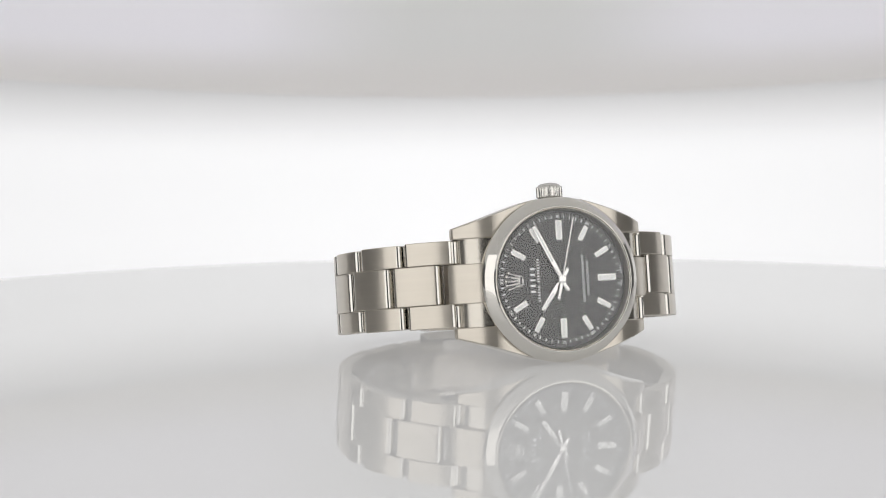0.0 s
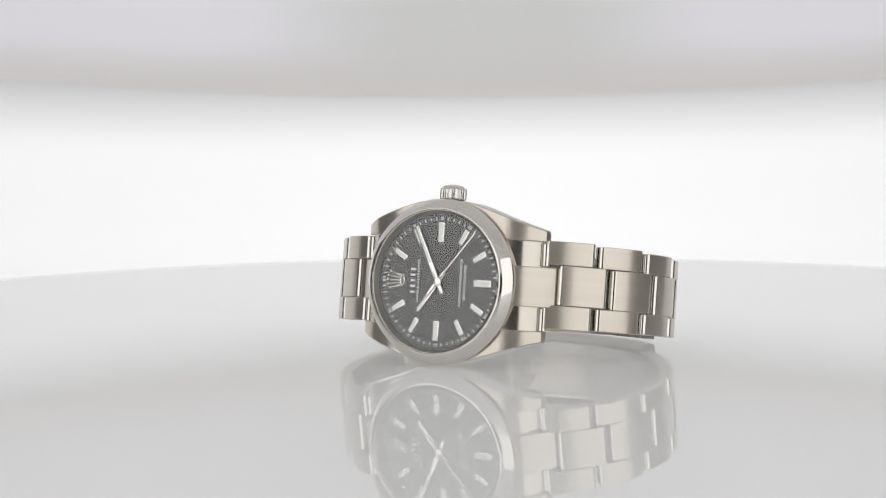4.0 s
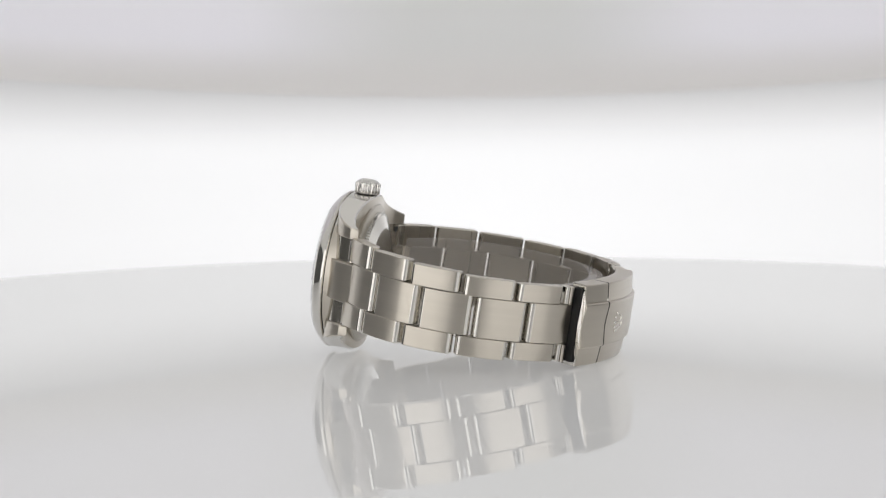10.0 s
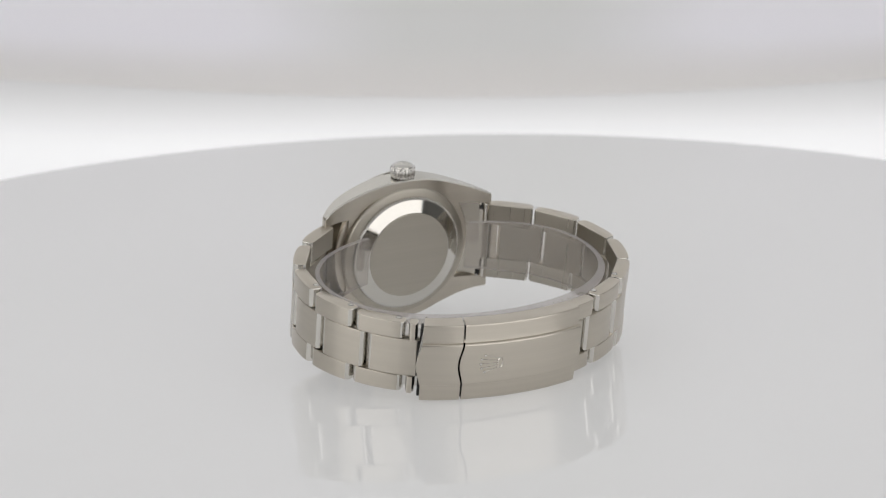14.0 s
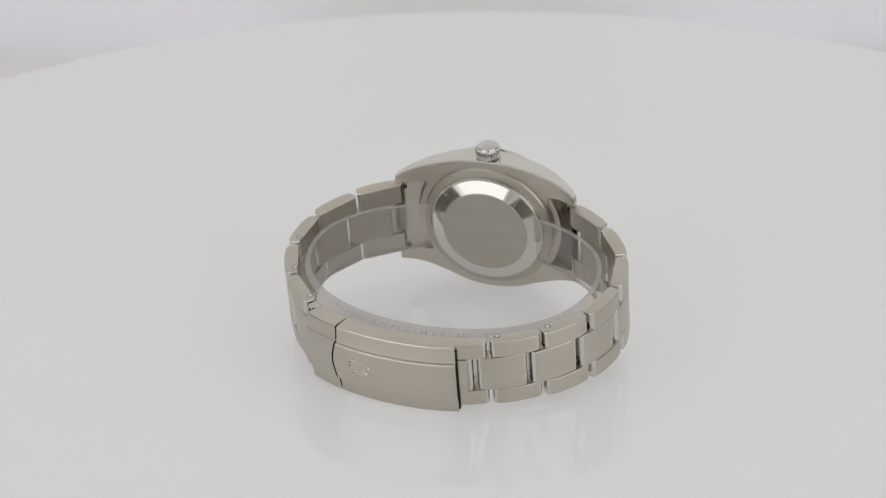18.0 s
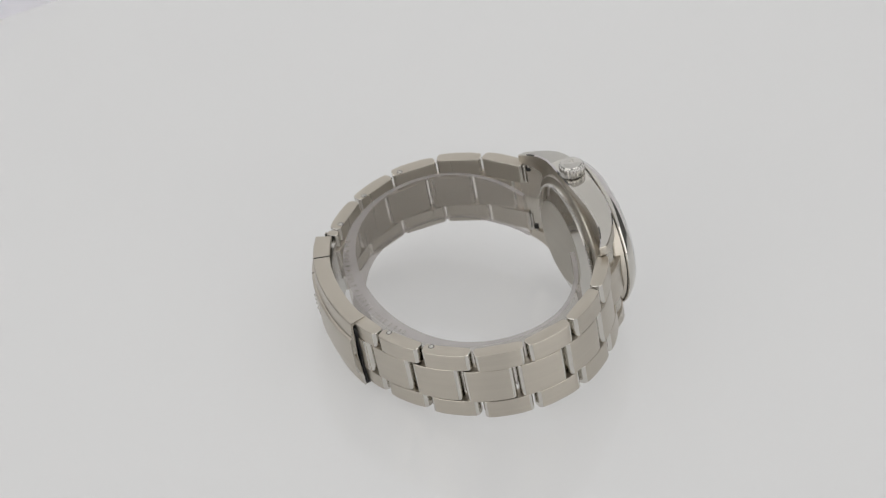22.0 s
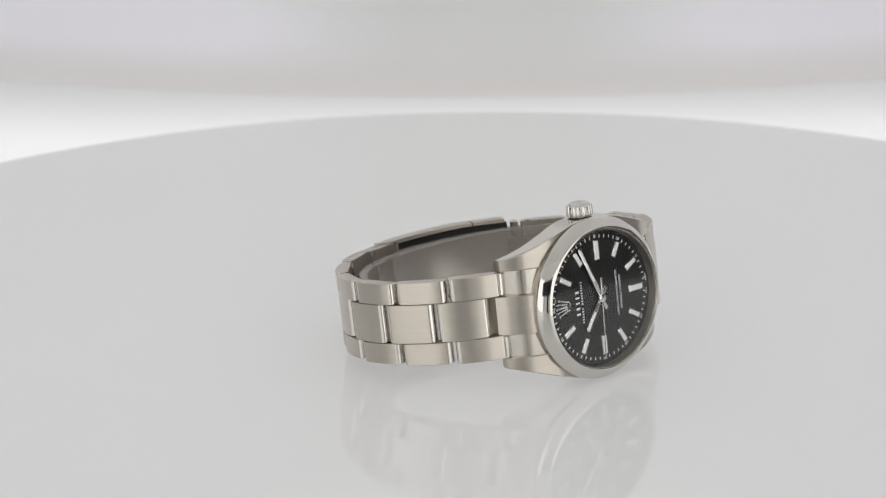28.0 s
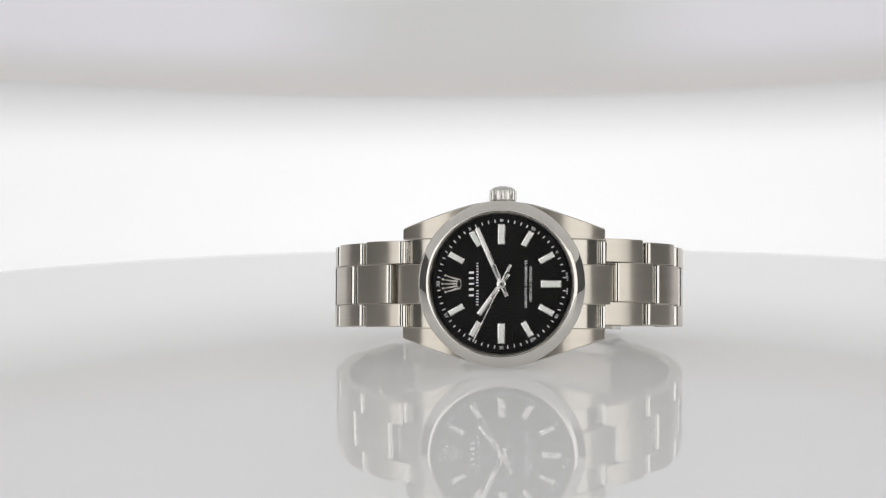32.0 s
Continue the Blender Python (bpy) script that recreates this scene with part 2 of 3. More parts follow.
def softbox(at, aim, w, h, face, label):
    """A shallow box light: housing, diffuser and rim."""
    box = thing("softbox", label, "studio light", "softboxes round the turntable")
    box.matrix_basis = look(at, aim)
    w, h = w * 500, h * 500
    bm = bmesh.new()
    loft(bm, [[(-w * k, -h * k, z), (w * k, -h * k, z), (w * k, h * k, z), (-w * k, h * k, z)] for k, z in ((1, 0), (1, 20), (0.35, 160), (0.33, 200))])
    part("housing", bm, grey_metal, box)
    part("diffuser", block(bmesh.new(), Matrix(), -w * 0.97, w * 0.97, -h * 0.97, h * 0.97, -12, -2, 2), face, box, "white translucent diffuser, lit")
    bm = bmesh.new()
    for x0, x1, y0, y1 in ((-w, -w * 0.97, -h, h), (w * 0.97, w, -h, h), (-w * 0.97, w * 0.97, -h, -h * 0.97), (-w * 0.97, w * 0.97, h * 0.97, h)):
        block(bm, Matrix(), x0, x1, y0, y1, -16, -0.5, 1)
    part("rim", bm, grey_metal, box)
    return box


# unseen softboxes, placed where the dial's bright reflections point
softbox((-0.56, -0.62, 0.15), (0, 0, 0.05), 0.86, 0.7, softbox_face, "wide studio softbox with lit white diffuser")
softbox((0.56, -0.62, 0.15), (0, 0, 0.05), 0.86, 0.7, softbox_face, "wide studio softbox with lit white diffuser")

# ---------------------------------------------------------------- turntable
table = thing("turntable", "round glossy white acrylic turntable disc, set to glow", "turntable")
disc_r = 205
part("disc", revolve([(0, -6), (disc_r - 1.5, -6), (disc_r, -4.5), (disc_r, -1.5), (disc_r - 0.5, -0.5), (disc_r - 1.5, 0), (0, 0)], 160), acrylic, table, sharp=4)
part("hub", revolve([(0, -6.2), (40, -6.2), (45, -12), (45, -60), (0, -60)], 48), grey_metal, table, "grey metal hub under the disc")
pedestal = thing("pedestal", "grey metal column under the turntable", "stand")
part("column", revolve([(0, -60.5), (36, -60.5), (36, -780), (0, -780)], 48), grey_metal, pedestal)
part("foot", revolve([(0, -780.5), (150, -780.5), (160, -790), (160, -800), (0, -800)], 64), grey_metal, pedestal)

# ---------------------------------------------------------------- swinging arm: camera housing at one end, backdrop at the other
arm = thing("camera_arm", "swinging arm with black camera housing and lit white backdrop screen", "studio rig")
part("camera_housing", block(bmesh.new(), Matrix(), -182, 137, -700, -560, -69, 95, 12, 3), dark_cloth, arm, "wide black camera housing")
hood = part("lens_hood", revolve([(26, 0), (34, 0), (36, 2), (36, 46), (26, 46)], 64), dark_cloth, arm, "round black lens hood")
hood.matrix_basis = Matrix.Translation((0, -0.562, 0.012)) @ Matrix.Rotation(radians(-90), 4, "X")
for x in (-120, 120):
    bm = block(bmesh.new(), Matrix(), x - 15, x + 15, -640, 312, -330, -301, 3)
    part("boom", bm, grey_metal, arm, "square grey metal boom under the turntable")
part("post", block(bmesh.new(), Matrix(), -45, 45, -645, -585, -302, -68, 6), dark_cloth, arm, "black post under the camera housing")
part("cross_bar", block(bmesh.new(), Matrix(), -104, 104, -640, -600, -328, -303, 3), grey_metal, arm)


def curved_sheet(radius, z0, z1, half, thick, steps=40):
    bm, rings = bmesh.new(), []
    for i in range(steps + 1):
        a = radians(-half + 2 * half * i / steps)
        s, c = math.sin(a), math.cos(a)
        rings.append([((radius + d) * s, (radius + d) * c, z) for d, z in ((0, z0), (thick, z0), (thick, z1), (0, z1))])
    return loft(bm, rings)


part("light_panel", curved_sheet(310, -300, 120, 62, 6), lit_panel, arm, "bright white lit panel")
# the cloth above ends in a rolled hem, which sags in the middle
def cloth_band(outline, steps=64):
    bm, rings = bmesh.new(), []
    for i in range(steps + 1):
        a = radians(-62 + 124 * i / steps)
        sag = 4.0 * math.cos(min(math.pi / 2, abs(a) * 1.9)) ** 2
        rings.append([(r * math.sin(a), r * math.cos(a), z - sag * k) for r, z, k in outline])
    return loft(bm, rings)


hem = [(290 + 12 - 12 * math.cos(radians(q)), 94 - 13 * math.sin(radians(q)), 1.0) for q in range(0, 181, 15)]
part("fabric_strip", cloth_band([(290, 300, 0), (290, 190, 0.2)] + hem + [(314, 300, 0)]), fabric, arm, "pale cloth with rolled hem, light and shade put into its colours")


def arm_frame(e):
    return Matrix.Translation(PIVOT) @ Matrix.Rotation(-radians(e), 4, "X")

# ---------------------------------------------------------------- the wristwatch
# Watch space, in mm: x to 3 o'clock, y to 12 o'clock, z out of the dial.
TILT = radians(9.21)
watch = thing("wristwatch", "steel wristwatch with black dial on its side, closed bracelet", "watch")
WATCH_SEAT = Matrix.Translation(Vector((-6.25, 0, 6.3)) * MM) @ Matrix(((0, 1, 0, 0), (-math.sin(TILT), 0, math.cos(TILT), 0), (math.cos(TILT), 0, math.sin(TILT), 0), (0, 0, 0, 1)))

# case: flanks follow a parabola, the lugs slope down to the bracelet


def flank(y):
    slope = 18.85 - 0.35 * abs(y)
    return 0.5 * (17.0 + slope - math.sqrt((17.0 - slope) ** 2 + 1.0))


def case_top(y):
    return 30.2 - 5.7 * max(0.0, (abs(y) - 8) / 13.2) ** 2.8


def case_foot(y):
    return 24.7 + 0.8 * min(1.0, abs(y) / 10) ** 2 - 2.7 * max(0.0, (abs(y) - 12) / 9.1) ** 2.6


case = bmesh.new()
rings = []
for i in range(29):
    y = -14 + i
    h, a, b = flank(y), case_top(y), case_foot(y)
    rings.append([(-h, y, b + 0.3), (-h + 0.3, y, b), (h - 0.3, y, b), (h, y, b + 0.3), (h, y, a - 0.25), (h - 0.25, y, a), (-h + 0.25, y, a), (-h, y, a - 0.25)])
loft(case, rings)
seat = revolve([(0, 26.0), (16.75, 26.0), (16.75, 30.3), (0, 30.3)], 128)
seat_mesh = bpy.data.meshes.new("temporary")
seat.to_mesh(seat_mesh)
seat.free()
case.from_mesh(seat_mesh)
bpy.data.meshes.remove(seat_mesh)
CASE_RAISE = Vector((0.15 * MM, 0, 0))
bmesh.ops.translate(case, vec=CASE_RAISE, verts=case.verts)
case = part("case", case, brushed, watch, "steel case with polished flanks", 22, polished, lambda n, c: abs(n.x) > 0.6 and abs(c.x) > 11)
for sx, sy in itertools.product((-1, 1), (-1, 1)):
    rings = []
    for i in range(15):
        y = 14.0 + i * 6.95 / 13 if i < 14 else 21.1
        k = 0.25 if i == 14 else 0.0
        h, a, b, inner = flank(y) - k, case_top(y) - k, case_foot(y) + k, 9.15 + k
        rings.append([(sx * p, sy * y, q) for p, q in ((inner, b), (h - 0.3, b), (h, b + 0.3), (h, a - 0.25), (h - 0.25, a), (inner + 0.2, a), (inner, a - 0.2))])
    lug = loft(bmesh.new(), rings)
    bmesh.ops.translate(lug, vec=CASE_RAISE, verts=lug.verts)
    part("lug", lug, brushed, case, "", 22, polished, lambda n, c: abs(n.x) > 0.6 and abs(c.x) > 10.5)
    part("spring_bar", revolve([(0, 8.6), (0.45, 8.6), (0.45, 9.3), (0, 9.3)], 16, (0, sy * 19.3, case_foot(19.3) + 0.5), "x") if sx > 0 else revolve([(0, -9.3), (0.45, -9.3), (0.45, -8.6), (0, -8.6)], 16, (0, sy * 19.3, case_foot(19.3) + 0.5), "x"), polished, case)

part("bezel", revolve([(14.85, 30.45), (17.0, 30.45), (17.2, 30.62), (17.2, 30.9), (17.08, 31.2), (16.75, 31.65), (16.3, 32.18), (15.85, 32.63), (15.45, 32.95), (15.15, 33.1), (14.97, 33.12), (14.85, 32.95)], 180), polished, watch, "smooth domed polished bezel", 40)
# black ring in place of the shade between bezel and case
part("bezel_seat", revolve([(14.0, 30.2), (16.6, 30.2), (16.6, 30.6), (14.0, 30.6)], 96), gap_black, watch, "thin black ring for the shade under the bezel")
part("rehaut", revolve([(14.3, 31.15), (14.85, 31.15), (14.85, 32.85), (14.7, 32.85)], 128), cross_brushed, watch, "brushed inner ring round the dial")
glass = part("crystal", revolve([(0, 32.95), (14.75, 32.95), (14.75, 33.3), (14.5, 33.6), (0, 33.6)], 128), crystal, watch, "clear flat sapphire crystal", 10, coated, lambda n, c: c.z < 33.2)
glass.visible_shadow = False

# case back
part("caseback_seat", revolve([(12.5, 26.0), (15.2, 26.0), (15.2, 24.75), (14.9, 24.45), (13.3, 24.1), (12.5, 24.1)], 128), cross_brushed, watch, "steel rim round the case back")
teeth = revolve([(11.5, 24.3), (13.3, 24.3), (13.3, 23.55), (13.1, 23.35), (11.5, 23.35)], 480, wave=lambda a, i: 0.17 * (1 if int(a / (2 * math.pi) * 240 + 1e-6) % 2 else -1) if i in (1, 2, 3) else 0)
part("fluted_edge", teeth, satin, watch, "fine fluted steel edge")
part("caseback_ring", revolve([(9.9, 23.5), (12.9, 23.5), (12.8, 23.32), (10.1, 22.3), (9.9, 22.28)], 180), polished, watch, "polished sloping case back ring", 8)
part("caseback", revolve([(0, 22.9), (10.0, 22.9), (10.0, 22.3), (9.85, 22.2), (0, 22.2)], 96), cross_brushed, watch, "flat brushed steel case back", 10)

# winding crown
crown = part("winding_crown", revolve([(0, 17.08), (2.35, 17.08), (2.6, 17.25), (2.68, 17.5), (2.68, 19.3), (2.58, 19.5), (2.35, 19.62), (2.25, 19.85), (1.7, 20.15), (0.9, 20.28), (0, 20.3)], 176, (0, 0, 27.3), "x",
             lambda a, i: 0.1 * math.copysign(abs(math.sin(22 * a)) ** 0.6, math.sin(22 * a)) if i in (2, 3, 4, 5) else 0), satin, watch, "fluted steel winding crown")
# tube is blackened: the shadow under the crown is put into its colour
part("crown_tube", revolve([(0, 16.0), (2.25, 16.0), (2.25, 17.4), (0, 17.4)], 32, (0, 0, 27.3), "x"), gap_black, crown, "tube under the crown, blackened for its shade")
emblem = bmesh.new()
for k in range(-2, 3):
    block(emblem, Matrix.Translation((20.28, 0, 27.0)) @ Matrix.Rotation(radians(18 * k), 4, "X"), -0.08, 0.06, -0.08, 0.08, -0.1, 1.0, 0.04)
part("emblem", emblem, polished, crown, "small raised emblem")

# dial
dial = part("dial", revolve([(0, 30.7), (14.2, 30.7), (14.2, 31.2), (0, 31.2)], 128), black_lacquer, watch, "glossy black dial")
DIAL_Z = 31.2
for hour in range(1, 12):
    big = hour in (3, 6, 9)
    w, r0, r1 = (0.75, 8.1, 12.3) if big else (0.62, 9.0, 12.4)
    m = turned(30 * hour, DIAL_Z)
    marker = part("hour_marker", block(bmesh.new(), m, -w, w, r0, r1, 0.0, 0.35, 0.08), white_gold, dial, "baton hour marker in polished white gold")
    part("lume", block(bmesh.new(), m, -w + 0.22, w - 0.22, r0 + 0.22, r1 - 0.22, 0.3, 0.39, 0.03), lume, marker, "pale luminous inlay")
for k in range(60):
    if k % 5:
        part("minute_tick", block(bmesh.new(), turned(6 * k, DIAL_Z), -0.1, 0.1, 12.65, 13.3, 0, 0.02), print_white, dial)

# emblem: a plain five-pronged fan on an oval foot


def ridge(bm, f, u0, v0, u1, v1, w0, w1, high):
    """A tapered ridge between two points of a surface f(u, v, height)."""
    du, dv = u1 - u0, v1 - v0
    k = math.hypot(du, dv)
    a, b = -dv / k, du / k
    loft(bm, [[f(u - a * w, v - b * w, -0.05), f(u + a * w, v + b * w, -0.05), f(u, v, high)] for u, v, w in ((u0, v0, w0), (u1, v1, w1))])


def fan_emblem(f, ball, foot, high, w0, w1):
    bm = bmesh.new()
    for u0, v0, u1, v1 in ((-0.92, 0.6, -1.7, 3.15), (-0.46, 0.78, -0.92, 3.7), (0, 0.85, 0, 3.85), (0.46, 0.78, 0.92, 3.7), (0.92, 0.6, 1.7, 3.15)):
        ridge(bm, f, u0, v0, u1, v1, w0, w1, high)
        bmesh.ops.create_uvsphere(bm, u_segments=10, v_segments=6, radius=ball * MM, matrix=Matrix.Translation(Vector(f(u1, v1, high * 0.4)) * MM))
    rim = [(math.cos(2 * math.pi * q / 28), math.sin(2 * math.pi * q / 28)) for q in range(28)]
    loft(bm, [[f((1.0 + k * foot) * c, 0.42 + (0.42 + k * foot) * d, h) for k, h in ((-1, -0.05), (0, high), (1, -0.05))] for c, d in rim], closed=True)
    return bm


part("emblem", fan_emblem(lambda u, v, h: (u, 8.35 + v, DIAL_Z + h), 0.3, 0.2, 0.13, 0.3, 0.12), white_gold, dial, "raised white gold emblem")


def printed(text, size, m, parent, name="printed_text"):
    """Flat printed words in Blender's own font, turned into a mesh."""
    curve = bpy.data.curves.new(name, "FONT")
    curve.body, curve.size, curve.align_x, curve.align_y, curve.extrude, curve.offset = text, size * MM, "CENTER", "CENTER", 0.01 * MM, 0.005 * MM
    ob = new(name, curve)
    me = bpy.data.meshes.new_from_object(ob.evaluated_get(bpy.context.evaluated_depsgraph_get()))
    bpy.data.objects.remove(ob)
    me.materials.clear()
    me.materials.append(print_white)
    ob = new(name, me)
    ob.parent = parent
    ob.matrix_basis = Matrix.Translation(m.translation * MM) @ m.to_3x3().to_4x4()
    return ob


def bars(name, widths, y, high, m, parent, gap=0.25):
    """Plain bars in the place of a word or mark."""
    bm, x = bmesh.new(), -(sum(widths) + gap * (len(widths) - 1)) / 2
    for w in widths:
        block(bm, m, x, x + w, y - high / 2, y + high / 2, 0, 0.03)
        x += w + gap
    return part(name, bm, print_white, parent)


bars("maker_mark", [0.42, 0.46, 0.36, 0.38, 0.44], 6.2, 1.02, Matrix.Translation((0, 0, DIAL_Z)), dial, 0.76)
bars("model_line", [0.2] * 6, 4.95, 0.5, Matrix.Translation((-2.85, 0, DIAL_Z)), dial, 0.37)
bars("model_line", [0.2] * 9, 4.95, 0.5, Matrix.Translation((1.95, 0, DIAL_Z)), dial, 0.37)
printed("SUPERLATIVE CHRONOMETER", 0.72, Matrix.Translation((0, -5.05, DIAL_Z + 0.02)), dial)
printed("OFFICIALLY CERTIFIED", 0.72, Matrix.Translation((0, -6.05, DIAL_Z + 0.02)), dial)
for hour, numeral in zip((1, 2, 3, 4, 5, 7, 8, 9, 10, 11, 12), ("I", "II", "III", "IIII", "V", "VII", "VIII", "IX", "X", "XI", "XII")):
    printed(numeral, 0.95, turned(30 * hour, DIAL_Z + 0.02) @ Matrix.Translation((0, 13.05, 0)), dial, "minute_numeral")
for q in (-9.5, -8, -6.5, -5, -3.5, 3.5, 5, 6.5, 8):
    part("small_print", block(bmesh.new(), turned(180 + q, DIAL_Z), -0.08, 0.08, 13.4, 13.75, 0, 0.02), print_white, dial)

# the pointers each turn about the centre


def hand(name, pieces, z, label):
    bm = bmesh.new()
    for x0, x1, y0, y1 in pieces:
        block(bm, Matrix.Translation((0, 0, z)), x0, x1, y0, y1, 0, 0.14, 0.05)
    return part(name, bm, white_gold, watch, label)


hour_hand = hand("hour_hand", [(-0.5, 0.5, 1.2, 7.8), (-0.4, 0.4, -2.6, 1.3)], 31.65, "baton hour hand in white gold")
part("lume", block(bmesh.new(), Matrix.Translation((0, 0, 31.65)), -0.24, 0.24, 3.4, 7.4, 0.1, 0.17), lume, hour_hand)
minute_hand = hand("minute_hand", [(-0.5, 0.5, 1.2, 12.5), (-0.4, 0.4, -2.8, 1.3)], 31.85, "baton minute hand in white gold")
part("lume", block(bmesh.new(), Matrix.Translation((0, 0, 31.85)), -0.24, 0.24, 4.2, 12.1, 0.1, 0.17), lume, minute_hand)
second_hand = hand("second_hand", [(-0.13, 0.13, 0, 13.2), (-0.3, 0.3, -4.4, 0.0)], 32.05, "thin sweep second hand")
part("boss", revolve([(0, 32.0), (0.95, 32.0), (0.95, 32.2), (0.7, 32.3), (0, 32.3)], 32), white_gold, second_hand)

# bracelet: its outer face follows an ellipse, fuller below
A_AXIS, B_TOP, B_LOW, SHIFT, RAISE = 36.9, 28.2, 30.0, 0.6, 0.3


def oval(phi):
    return Vector((A_AXIS * math.sin(phi), (B_TOP if math.cos(phi) > 0 else B_LOW) * math.cos(phi)))


STEP = 4000
TABLE = [0.0]
for i in range(STEP):
    TABLE.append(TABLE[-1] + (oval(math.pi * (i + 1) / STEP) - oval(math.pi * i / STEP)).length)


def along(s):
    """Point and outward normal (y, z) at the arc length s from 12 o'clock of the oval; side 1."""
    i = min(range(0, STEP, 40), key=lambda k: abs(TABLE[k] - s))
    i = min(range(max(0, i - 40), min(STEP, i + 41)), key=lambda k: abs(TABLE[k] - s))
    phi = math.pi * i / STEP
    p, q = oval(phi), oval(phi + 0.001)
    t = (q - p).normalized()
    return p, Vector((-t.y, t.x))


def arc_at(y, low=False):
    ks = [k for k in range(STEP) if (oval(math.pi * k / STEP).y < 0) == low]
    k = min(ks, key=lambda k: abs(oval(math.pi * k / STEP).x - y))
    return TABLE[k]


def lift_at(s, side):
    """The bracelet is slightly twisted: it rises towards the clasp on one side."""
    return RAISE + (0.9 * min(1.0, max(0.0, (s - 58) / 24)) if side > 0 else 0.5 * min(1.0, max(0.0, (60 - s) / 30)))


def link(s0, s1, x0, x1, side, gap=0.36, thick=2.7):
    """One bracelet link between two arc lengths: a flat bar with rounded ends."""
    p0, p1 = along(s0)[0], along(s1)[0]
    mid, t = (p0 + p1) / 2, (p1 - p0)
    half = t.length / 2 - gap
    t.normalize()
    n = Vector((-t.y, t.x))
    if n.dot(mid) < 0:
        n = -n
    mid = mid + n * 1.3
    r, end = 1.0, []
    for k in range(6):
        a = radians(90 * k / 5)
        end.append((-half + r - r * math.cos(a), -r + r * math.sin(a)))
    outline = [(-half, -thick + 0.5)] + end + [(half * k, 0.38 * (1 - k * k)) for k in (-0.55, -0.2, 0.2, 0.55)] + [(-a, b) for a, b in reversed(end)]
    outline += [(half, -thick + 0.5), (half - 0.5, -thick), (-half + 0.5, -thick)]
    rings = []
    for x, inset in ((x0, 0.13), (x0 + 0.05, 0.045), (x0 + 0.14, 0.0), (x1 - 0.14, 0.0), (x1 - 0.05, 0.045), (x1, 0.13)):
        ring = []
        for a, b in outline:
            a, b = a * (1 - inset / half), (b - inset if b > -thick / 2 else b + inset)
            p = mid + t * a + n * b
            ring.append((x + lift_at((s0 + s1) / 2, side), side * p.x + SHIFT, p.y))
        rings.append(ring)
    bm = loft(bmesh.new(), rings)
    t3 = Vector((0, side * t.x, t.y))
    n3 = Vector((0, side * n.x, n.y))
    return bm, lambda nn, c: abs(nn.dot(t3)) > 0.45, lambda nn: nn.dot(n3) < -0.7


PITCH_MM, OFFSET = 11.2, 3.0
for side, count, first in ((1, 6, arc_at(22.4)), (-1, 4, arc_at(22.95))):
    for k in range(count + 1):
        s0 = first + PITCH_MM * k
        bm, ends, under = link(s0, s0 + PITCH_MM * (1 if k < count else 0.52 if side > 0 else 1.05), -4.1, 4.1, side)
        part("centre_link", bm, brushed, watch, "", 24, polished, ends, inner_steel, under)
    for k in range(count + 1 if side > 0 else count + 2):
        s0 = first - OFFSET + PITCH_MM * k
        wide = 9.0 - 1.2 * min(1, k / count)
        reach = PITCH_MM if k <= count else 2.6
        for x0, x1 in ((4.15, wide), (-wide, -4.15)):
            bm, ends, under = link(s0, s0 + reach, x0, x1, side)
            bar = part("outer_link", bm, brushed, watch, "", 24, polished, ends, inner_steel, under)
            if count - 2 <= k <= count:
                # screw or pin head on the flank, towards the clasp
                p, n = along(s0 + PITCH_MM - 2.0)
                p = p - n * (1.1 if n.dot(p) > 0 else -1.1)
                at = Matrix.Translation((math.copysign(wide, x0) + lift_at(s0 + PITCH_MM / 2, side), side * p.x + SHIFT, p.y)) @ Matrix.Rotation(radians(90), 4, "Y")
                out = 1 if x0 > 0 else -1
                for name, mat, radii in (("pin", satin, ((0.5, -0.1), (0.5, 0.02), (0.42, 0.035))), ("pin_groove", gap_black, ((0.64, -0.1), (0.64, 0.006), (0.52, 0.006)))):
                    part(name, loft(bmesh.new(), [[tuple(at @ Vector((r * math.cos(a), r * math.sin(a), out * z))) for a in (2 * math.pi * q / 16 for q in range(16))] for r, z in radii]), mat, bar)
    # end piece between the lugs
    y1 = along(first)[0]
    rings = []
    for i in range(15):
        y = 14.0 + (20.5 - 14.0) * i / 14
        a = case_top(y) - 0.3 - 1.9 * max(0.0, (y - 16.8) / 3.7) ** 2.3
        foot = min(a - 0.8, max(a - 2.2, case_top(y) - 2.05))
        rings.append([(x, side * y, z) for x, z in ((-9.1, foot), (9.32, foot), (9.32, a - 0.1), (9.25, a), (-9.05, a), (-9.1, a - 0.1))])
    end = part("end_link", loft(bmesh.new(), rings), end_steel, watch, "end link between the lugs")
    # slots are black blocks, their shade given as colour
    for x0, x1 in ((7.5, 8.7), (-8.7, -7.5)):
        part("spring_bar_slot", loft(bmesh.new(), [[(x, side * y, case_top(y) - z) for x, z in ((x0, 2.36), (x1, 2.36), (x1, 2.0), (x0, 2.0))] for y in (19.0, 19.6, 20.2)]), gap_black, end, "black block for the shade in the spring bar slot")
    for x0, x1 in ((4.3, 9.0), (-9.0, -4.3)):
        part("hinge_bar", revolve([(0, x0), (0.75, x0), (0.9, x0 + 0.15), (0.9, x1 - 0.15), (0.75, x1), (0, x1)], 24, (0, side * 20.55, case_top(20.3) - 1.75), "x"), polished, end)
    rings = []
    for i in range(10):
        y = 15.2 + (y1.x - 0.3 - 15.2) * i / 9
        a = 29.75 - 5.6 * ((y - 15.2) / 6.9) ** 1.6 - (0.35 if i == 9 else 0)
